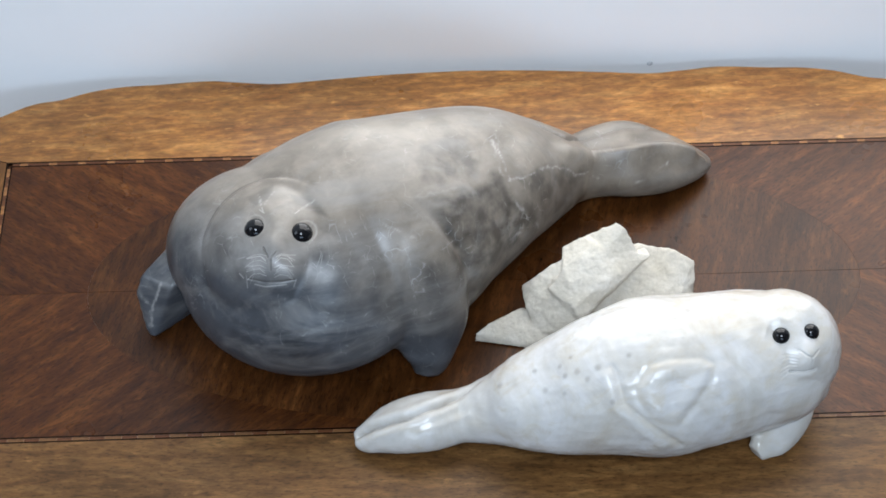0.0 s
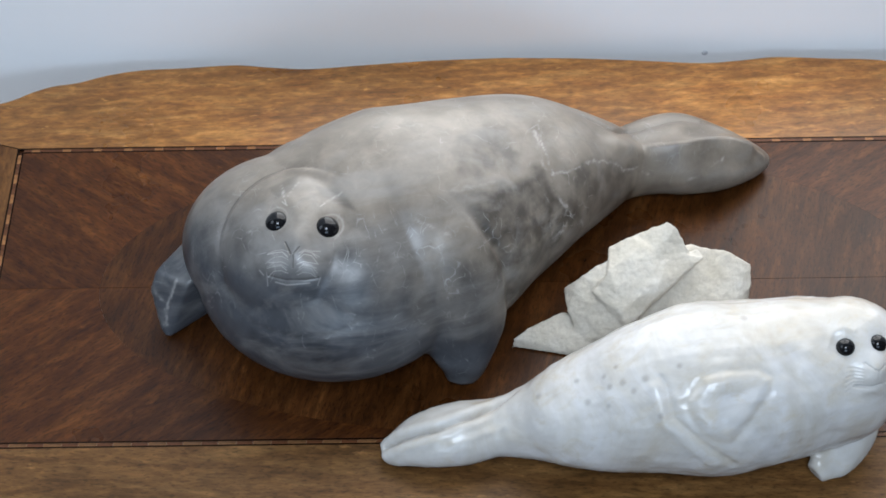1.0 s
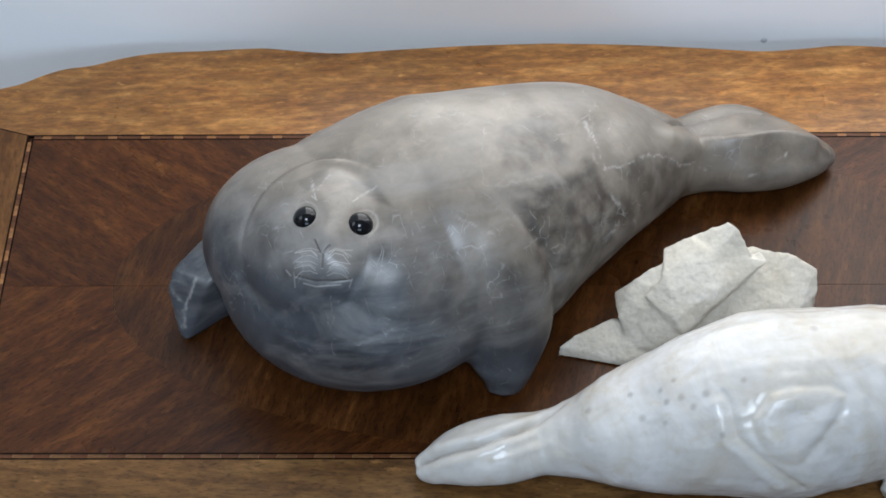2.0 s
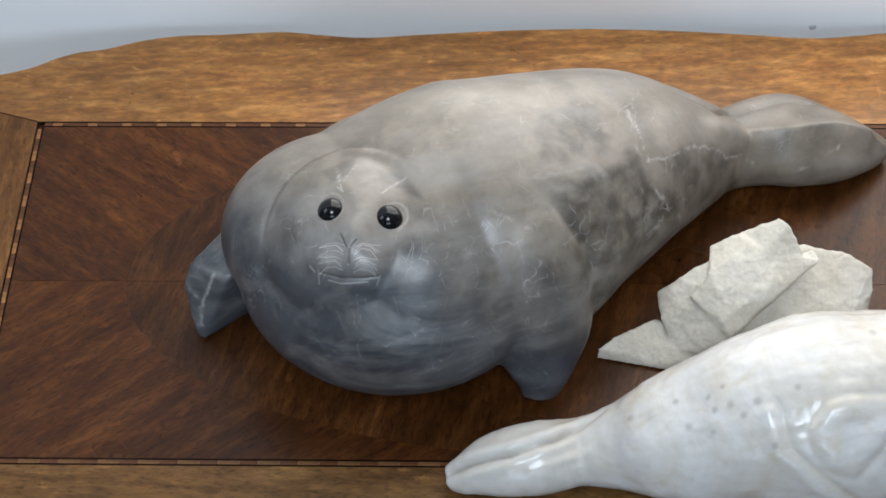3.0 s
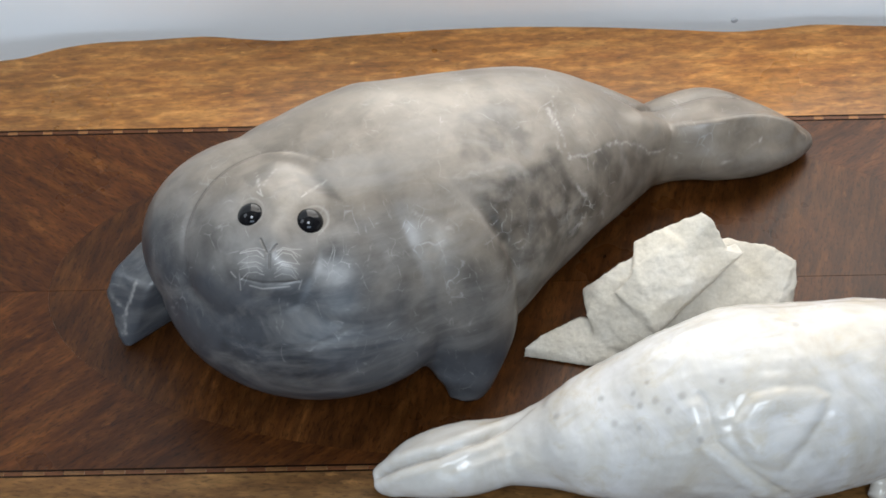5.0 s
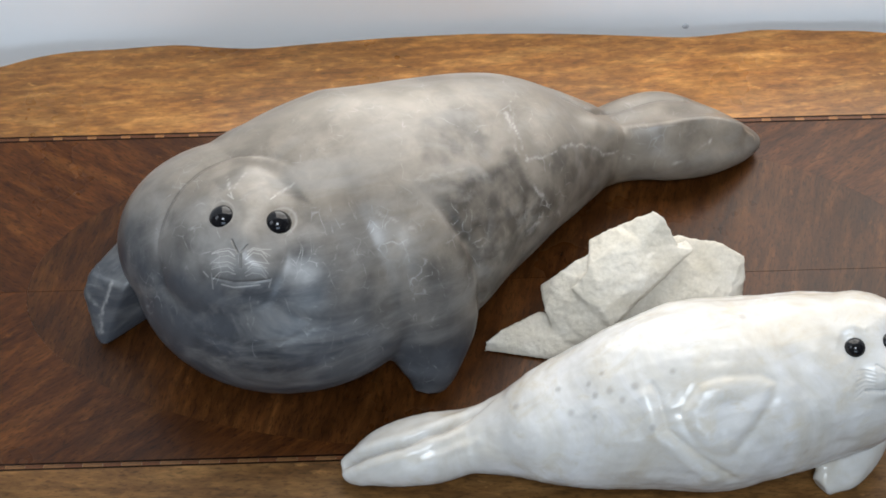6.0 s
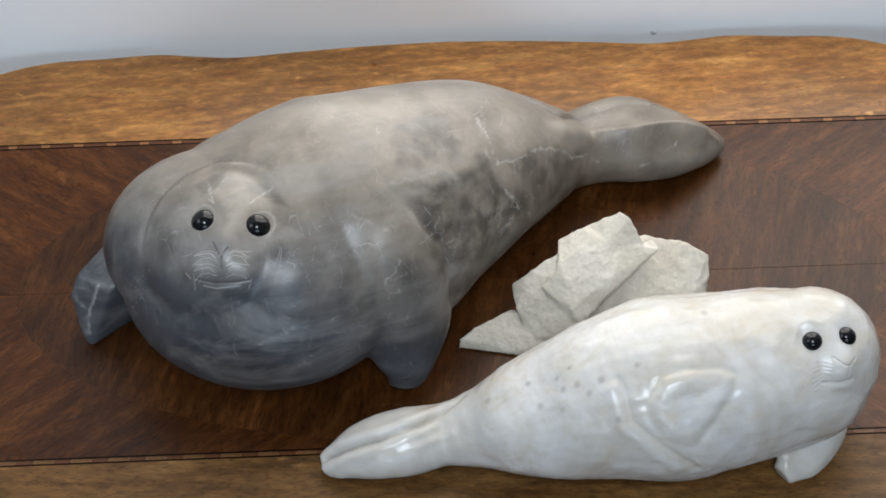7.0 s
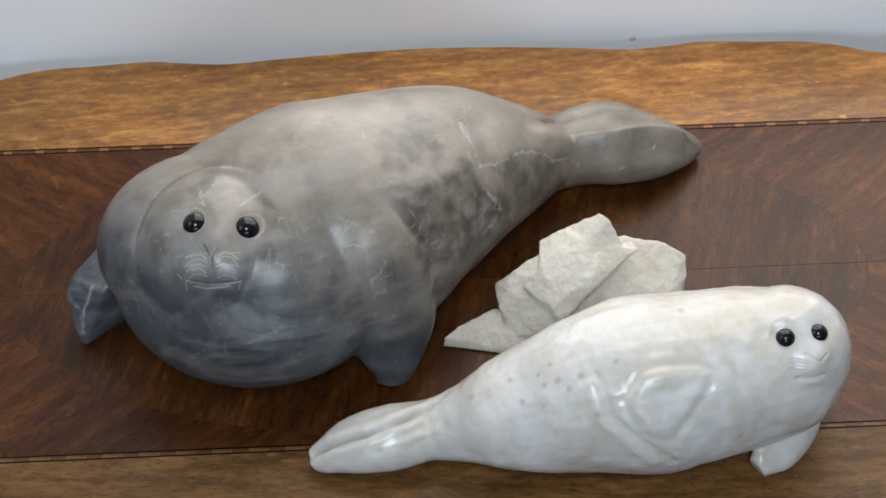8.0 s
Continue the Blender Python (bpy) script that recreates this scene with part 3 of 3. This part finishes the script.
    cuts = [([(-15, 22), (-4, 3)], 1.2, 0.0012), ([(10, 15), (1, 4)], 1.0, 0.0008), ([(0, 0), (0.5, -20)], 1.1, 0.0010),
            ([(-42, -37), (-10, -43), (23, -41), (44, -37)], 2.0, 0.0006)]
    # black paints crease shade: hood rim, carved cuts, chin fold, tail cleft
    black = 0.55 * front * step(phi, 60, 95) * (1 - step(phi, 150, 190)) * np.exp(-(((rho - 1.02) / 0.012) ** 2))
    for line, width, depth in cuts:
        g = front * groove(uv, line, width)
        rise -= depth * g
        black += g * (0.62 if width < 1.4 else 0.10)
    # folds under the chin and the rear edge of the flipper
    fold = front * groove(uv, [(-140, -20), (-129, -58), (-73, -126), (1, -145), (70, -138), (120, -110)], 4.0)
    rise -= 0.0002 * fold
    black += 0.10 * fold
    side = groove(p, [(0.331, -0.168, 0.141), (0.3440, -0.1790, 0.1330), (0.3560, -0.1880, 0.1210), (0.3650, -0.1950, 0.1060), (0.3710, -0.2000, 0.0900), (0.3740, -0.2030, 0.0650)], 0.0045)
    rise -= 0.0036 * side * step(-p[:, 2], -0.140, -0.118)
    # crests and cleft of the hind flippers
    rise += 0.0060 * groove(p, [(0.452, -0.068, 0.066), (0.478, -0.058, 0.049), (0.5072, -0.0525, 0.0505), (0.5359, -0.0430, 0.0422), (0.5557, -0.0385, 0.0315)], 0.009)
    rise += 0.0018 * groove(p, [(0.4761, -0.0523, 0.0475), (0.5072, -0.0519, 0.0505), (0.5359, -0.0413, 0.0422), (0.5557, -0.0375, 0.0315), (0.570, -0.036, 0.020)], 0.0026)
    cleft = groove(p, [(0.4346, -0.0510, 0.0829), (0.4565, -0.0518, 0.0663), (0.4690, -0.0340, 0.0470), (0.4832, -0.0262, 0.0465), (0.4971, -0.0218, 0.0470), (0.5114, -0.0180, 0.0450), (0.5235, -0.0160, 0.0400)], 0.0024)
    rise -= 0.0028 * cleft
    # pale veins and scratches; first the tail cleft's painted shade
    black += 0.6 * cleft
    vein = np.zeros(len(p))
    wob = 0.0016 * np.c_[patch_noise(p, 160, 3), patch_noise(p, 160, 19), patch_noise(p, 160, 37)]
    q = p + wob
    for line, width, strength in (
            ([(0.3979, -0.0870, 0.1153), (0.3986, -0.1083, 0.1154), (0.4069, -0.1299, 0.1039)], 0.0007, 0.42),
            ([(0.3945, -0.0980, 0.1184), (0.3990, -0.1250, 0.1110), (0.4080, -0.1400, 0.0950), (0.4139, -0.1407, 0.0881), (0.4290, -0.1332, 0.0560)], 0.0010, 0.40),
            ([(0.4050, -0.1290, 0.1058), (0.4187, -0.1196, 0.0982), (0.4359, -0.0997, 0.0876), (0.4519, -0.0865, 0.0704), (0.4612, -0.0824, 0.0576), (0.4713, -0.0707, 0.0475), (0.4884, -0.0660, 0.0300)], 0.0007, 0.42),
            ([(0.5418, -0.0345, 0.0393), (0.5372, -0.0545, 0.0377), (0.5115, -0.0698, 0.0327)], 0.0009, 0.5),
            ([(0.3129, -0.1934, 0.1355), (0.3300, -0.2000, 0.1290), (0.3404, -0.2036, 0.1205)], 0.0007, 0.3),
            ([(0.3367, -0.1729, 0.1390), (0.3540, -0.1640, 0.1345), (0.3654, -0.1559, 0.1292)], 0.0010, 0.12),
            ([(0.1215, -0.168, 0.037), (0.133, -0.177, 0.028), (0.128, -0.184, 0.010)], 0.0010, 0.42),
            ([(0.142, -0.170, 0.047), (0.134, -0.176, 0.029), (0.131, -0.184, 0.012)], 0.0009, 0.42)):
        vein = np.maximum(vein, strength * groove(q, line, width))
    rng = random.Random(7)
    for sx in (-1, 1):
        for k in range(9):
            y = 10 - 4.8 * k + rng.uniform(-2.6, 2.6)
            lift, drop = rng.uniform(-1, 7), rng.uniform(-2, 12)
            line = [(sx * (7 + rng.uniform(0, 5)), y - 3), (sx * 19, y + lift), (sx * 32, y + lift - 2), (sx * rng.uniform(40, 49), y - drop)]
            vein = np.maximum(vein, front * rng.uniform(0.35, 0.65) * groove(uv, line, 0.8))
    # paler, cloudy face inside the hood
    cloud = np.clip(patch_noise(p, 48, 13) + 0.35, 0, 1)
    vein = np.maximum(vein, front * 0.17 * cloud * (1 - step(rho, 0.55, 0.98)) * step(uv[:, 1], -120, -30))
    for line, strength in (([(-35, 123), (-28, 105), (-22, 92)], 0.75), ([(-7, 130), (-22, 105)], 0.45), ([(-30, 96), (-20, 90)], 0.7), ([(73, 115), (55, 102), (40, 90)], 0.6),
                           ([(-30, -47), (-10, -51), (30, -46)], 0.55), ([(-46, -30), (-45, -55)], 0.4), ([(-60, -28), (-52, -36)], 0.6), ([(48, -36), (44, -50)], 0.4)):
        vein = np.maximum(vein, front * 0.7 * strength * groove(uv, line, 1.2))
    vein = np.maximum(vein, front * 0.22 * (blob(uv, (-30, -16), 26, 22) + blob(uv, (28, -18), 26, 22)) + front * 0.16 * blob(uv, (2, 30), 26, 24))
    for c in ((-36, 66), (63, 57)):
        ring = np.hypot(uv[:, 0] - c[0], uv[:, 1] - c[1])
        vein = np.maximum(vein, front * 0.22 * np.exp(-(((ring - 20.5) / 2.0) ** 2)))
    # darker clouds: saddle and crown; flank and rump also darkened for their shade
    edge = p[:, :2] + 0.004 * np.c_[patch_noise(p, 60, 5), patch_noise(p, 60, 23)]
    saddle = inside(edge, [(0.337, -0.141), (0.341, -0.125), (0.359, -0.101), (0.376, -0.095), (0.387, -0.106), (0.386, -0.124), (0.373, -0.143), (0.356, -0.159), (0.340, -0.160)])
    flank = inside(edge, [(0.348, -0.170), (0.366, -0.158), (0.384, -0.143), (0.398, -0.128), (0.409, -0.138), (0.432, -0.128), (0.424, -0.170), (0.385, -0.215), (0.362, -0.215)])
    rump = inside(edge, [(0.409, -0.125), (0.422, -0.114), (0.438, -0.096), (0.470, -0.070), (0.470, -0.100), (0.432, -0.130)])
    dark = (0.60 * step(saddle, -0.005, 0.008) + 0.80 * step(flank, -0.006, 0.007) + 0.62 * step(rump, -0.002, 0.003)) * step(p[:, 2], 0.0, 0.02)
    dark *= 0.45 + 0.9 * np.clip(patch_noise(p, 85, 5) + 0.5, 0, 1)
    dark += 0.45 * np.exp(-((np.linalg.norm(p - (0.578, -0.029, 0.009), axis=1) / 0.022) ** 4))
    dark += 0.5 * front * (step(inside(uv, [(-62, 118), (-8, 146), (-10, 118), (-40, 100)]), -2, 4) + step(inside(uv, [(22, 128), (75, 118), (110, 80), (40, 108)]), -2, 4))
    dark = np.maximum(dark, np.clip(black, 0, 0.95))
    me.vertices.foreach_set("co", (p + n * rise[:, None]).ravel())
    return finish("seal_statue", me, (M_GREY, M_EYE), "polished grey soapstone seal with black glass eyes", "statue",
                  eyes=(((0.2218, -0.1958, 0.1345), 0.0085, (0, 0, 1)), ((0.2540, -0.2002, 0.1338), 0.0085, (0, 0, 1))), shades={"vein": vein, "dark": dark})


def white_seal():
    bm = bmesh.new()
    loft(bm, [(0.289, -0.292, 0.007, 0.0065, 0.0065), (0.296, -0.291, 0.0095, 0.0115, 0.0095), (0.312, -0.288, 0.015, 0.0190, 0.0153), (0.338, -0.285, 0.019, 0.0233, 0.0187), (0.365, -0.280, 0.019, 0.0217, 0.0186), (0.388, -0.280, 0.025, 0.0268, 0.0242),
              (0.411, -0.281, 0.034, 0.0375, 0.0340), (0.436, -0.280, 0.040, 0.0450, 0.0410), (0.465, -0.278, 0.048, 0.0520, 0.0495), (0.497, -0.274, 0.051, 0.0592, 0.0562),
              (0.533, -0.269, 0.051, 0.0570, 0.0542), (0.564, -0.263, 0.050, 0.0540, 0.0515), (0.592, -0.258, 0.050, 0.0490, 0.0465), (0.607, -0.254, 0.050, 0.042, 0.039), (0.619, -0.250, 0.050, 0.029, 0.027), (0.627, -0.249, 0.050, 0.013, 0.012)])
    ball(bm, (0.594, -0.258, 0.058), (0.042, 0.043, 0.045))
    flap(bm, [(0.600, -0.266, 0.030, 0.020, 0.012), (0.599, -0.283, 0.019, 0.021, 0.011), (0.590, -0.297, 0.011, 0.0185, 0.010), (0.580, -0.307, 0.008, 0.013, 0.008), (0.5735, -0.3125, 0.006, 0.008, 0.006)], (1, 0.6, 0))
    me = fused(bm, 0.0013, 5)
    nose = np.array((0.6056, -0.2875, 0.0880))
    refine(me, nose, 0.034, 2)
    p, n = points_of(me)
    uv = np.c_[(p - nose) @ ACROSS, (p - nose) @ UPWARD] / U
    front = (n @ OUTWARD > -0.2) & (np.linalg.norm(p - nose, axis=1) < 0.07)
    rise = front * (0.0034 * blob(uv, (-6, -8), 26, 22) + 0.0022 * blob(uv, (0, 12), 15, 20) + 0.0016 * blob(uv, (-10, -36), 20, 8))
    rise -= front * (0.0022 * blob(uv, (-57, 43), 24, 22) + 0.0020 * blob(uv, (4, 52), 20, 22))
    # brow rim, mouth, nostrils, whisker cuts
    rise += front * 0.0006 * groove(uv, [(-84, 40), (-76, 62), (-57, 72), (-40, 68)], 5)
    for line, width, depth in (([(-22, 12), (-8, 2), (0, 0), (14, 12)], 1.8, 0.0006), ([(-36, -29), (-10, -28), (10, -23)], 2.4, 0.0014), ([(0, 0), (1, -14)], 1.5, 0.0004)):
        rise -= front * depth * groove(uv, line, width)
    for k in range(6):
        y = 2 - 5.5 * k
        rise -= front * 0.0002 * groove(uv, [(-24, y - 2), (-40, y + 1 - k), (-54, y - 1 - 3 * k)], 1.3)
    # soft cheek fold from the brow down to the breast
    rise -= front * 0.0016 * groove(uv, [(-150, 20), (-135, -40), (-110, -90), (-60, -120)], 16)
    # flipper laid along the flank, and the crease below it
    root = np.array((0.509, -0.328, 0.0717))
    wv = np.c_[(p - root) @ ACROSS, (p - root) @ UPWARD] / U
    flank = (n @ OUTWARD > -0.3) & (p[:, 0] > 0.44) & (p[:, 0] < 0.56)
    d = inside(wv, [(-66, 62), (-46, 98), (-15, 108), (45, 112), (64, 104), (60, 86), (32, 40), (2, -2), (-20, -2), (-38, 8), (-58, 36)])
    rise += flank * (0.0012 * step(d, -12, 12) - 0.0008 * step(d, 6, 34) - 0.0006 * np.exp(-(((d + 8) / 7) ** 2)))
    crease = flank * groove(wv, [(-120, 100), (-111, 86), (-96, 31), (-46, -10), (-10, -35), (15, -48)], 6)
    rise -= 0.0015 * crease
    rise += flank * 0.0014 * groove(wv, [(-132, 80), (-112, 22), (-60, -22), (-20, -47)], 12)
    # cleft between the hind flippers, with a raised lip on both sides
    cleft = [(0.280, -0.293, 0.010), (0.2892, -0.2926, 0.0160), (0.3050, -0.2935, 0.0270), (0.3234, -0.2930, 0.0342), (0.3475, -0.2849, 0.0377), (0.3667, -0.2730, 0.0376), (0.380, -0.266, 0.043)]
    near = near_line(p, cleft)
    fade = 1 - step(p[:, 0], 0.352, 0.384)
    rise += fade * (0.0014 * np.exp(-(((near - 0.0060) / 0.0035) ** 2)) - 0.0042 * np.exp(-((near / 0.0019) ** 2)))
    rise += 0.0010 * groove(p, [(0.335, -0.300, 0.0300), (0.352, -0.296, 0.0330), (0.368, -0.292, 0.0360)], 0.003)
    low = patch_noise(p, 22, 11)
    rise += 0.0012 * low + 0.00045 * patch_noise(p, 70, 4)
    # shade painted into the cleft, then grey spots
    dark = 0.55 * fade * np.exp(-((near / 0.0012) ** 2))
    rng = random.Random(3)
    spots = [(0.415, -0.282, 0.0736), (0.4433, -0.295, 0.0879), (0.4352, -0.2947, 0.0833), (0.3908, -0.2836, 0.0587), (0.4214, -0.2987, 0.0725), (0.4321, -0.2866, 0.0835), (0.4399, -0.2831, 0.0888),
             (0.4575, -0.2957, 0.0937), (0.4664, -0.3168, 0.0818), (0.4786, -0.2917, 0.1013), (0.5228, -0.2557, 0.1041), (0.4499, -0.3015, 0.0881)]
    for i in range(84):
        c = np.array(spots[i] if i < len(spots) else (rng.uniform(0.39, 0.53), rng.uniform(-0.325, -0.262), rng.uniform(0.06, 0.108)))
        r = rng.uniform(0.0016, 0.0026) if i < len(spots) else rng.uniform(0.0008, 0.0018)
        g = np.linalg.norm((p - c) * (1, 1, 0.7), axis=1) / r
        dark = np.maximum(dark, (0.50 if i < len(spots) else 0.36) * np.exp(-g ** 4))
    vein = np.clip(0.55 * crease + 0.35 * np.exp(-(((d + 4) / 5) ** 2)) * flank, 0, 1) * np.clip(0.6 + patch_noise(p, 120, 2), 0, 1)
    me.vertices.foreach_set("co", (p + n * rise[:, None]).ravel())
    pup = finish("seal_pup_statue", me, (M_WHITE, M_EYE), "glossy white alabaster seal pup with black glass eyes", "statue",
                  eyes=(((0.5866, -0.2742, 0.0945), 0.0064, (0, 0, 1)), ((0.6075, -0.2710, 0.0938), 0.0064, (0, 0, 1))), shades={"vein": vein, "dark": dark})
    pup.scale.x = 1.011
    pup.location.x = -0.0032
    return pup


def broken_rock():
    bm = bmesh.new()
    # low tongue, and the slab that slopes down behind the ledge
    hull(bm, [(0.377, -0.199, 0.001), (0.378, -0.197, 0.008), (0.388, -0.191, 0.013), (0.390, -0.201, 0.001), (0.413, -0.182, 0.019), (0.417, -0.197, 0.013), (0.410, -0.206, 0.001), (0.419, -0.170, 0.001), (0.45, -0.214, 0.001), (0.46, -0.20, 0.016)])
    hull(bm, [(0.43, -0.17, 0.001), (0.45, -0.15, 0.03), (0.505, -0.146, 0.0495), (0.534, -0.151, 0.0455), (0.548, -0.156, 0.038), (0.549, -0.165, 0.028), (0.547, -0.170, 0.001), (0.540, -0.142, 0.001), (0.50, -0.135, 0.001), (0.53, -0.185, 0.022),
              (0.530, -0.205, 0.001), (0.44, -0.218, 0.001), (0.455, -0.208, 0.010), (0.49, -0.193, 0.023)])
    # the ledge that leans over the slab: lower lobe, long rib, upper block and its pointed crest
    hull(bm, [(0.4145, -0.169, 0.030), (0.416, -0.186, 0.025), (0.427, -0.168, 0.044), (0.445, -0.160, 0.050), (0.452, -0.188, 0.043), (0.458, -0.201, 0.024), (0.423, -0.198, 0.012), (0.444, -0.206, 0.012), (0.46, -0.15, 0.01), (0.430, -0.16, 0.01)])
    hull(bm, [(0.436, -0.176, 0.046), (0.452, -0.197, 0.036), (0.458, -0.202, 0.025), (0.476, -0.190, 0.041), (0.497, -0.176, 0.050), (0.514, -0.164, 0.0565), (0.509, -0.157, 0.0585), (0.480, -0.170, 0.056), (0.466, -0.168, 0.020), (0.49, -0.150, 0.025)])
    hull(bm, [(0.445, -0.155, 0.0595), (0.443, -0.174, 0.055), (0.449, -0.187, 0.047), (0.462, -0.151, 0.0665), (0.472, -0.163, 0.0665), (0.474, -0.183, 0.052), (0.486, -0.164, 0.062), (0.455, -0.15, 0.02), (0.49, -0.15, 0.02)])
    hull(bm, [(0.464, -0.150, 0.066), (0.486, -0.148, 0.0770), (0.492, -0.152, 0.0765), (0.496, -0.158, 0.064), (0.476, -0.168, 0.062), (0.502, -0.162, 0.0595), (0.47, -0.148, 0.03), (0.495, -0.146, 0.03)])
    hull(bm, [(0.443, -0.176, 0.053), (0.474, -0.185, 0.051), (0.488, -0.166, 0.061), (0.500, -0.164, 0.0595), (0.452, -0.198, 0.036), (0.458, -0.202, 0.026), (0.476, -0.190, 0.041), (0.497, -0.176, 0.050), (0.512, -0.164, 0.0565), (0.46, -0.16, 0.03), (0.49, -0.15, 0.03), (0.432, -0.182, 0.042)])
    me = fused(bm, 0.0010, 15)
    p, n = points_of(me)
    chip = np.array([noise.voronoi(Vector((x * 75 + 2, y * 75, z * 75)))[0][0] for x, y, z in p])
    rise = 0.0011 * patch_noise(p, 45, 1) + 0.0005 * patch_noise(p, 210, 8) - 0.0012 * np.clip(0.35 - chip, 0, 1)
    rise *= step(p[:, 2], 0.001, 0.006)
    me.vertices.foreach_set("co", (p + n * rise[:, None]).ravel())
    return finish("rock", me, (M_ROUGH,), "rough broken white alabaster rock lying behind the pup", "rock")


grey_seal()
white_seal()
broken_rock()
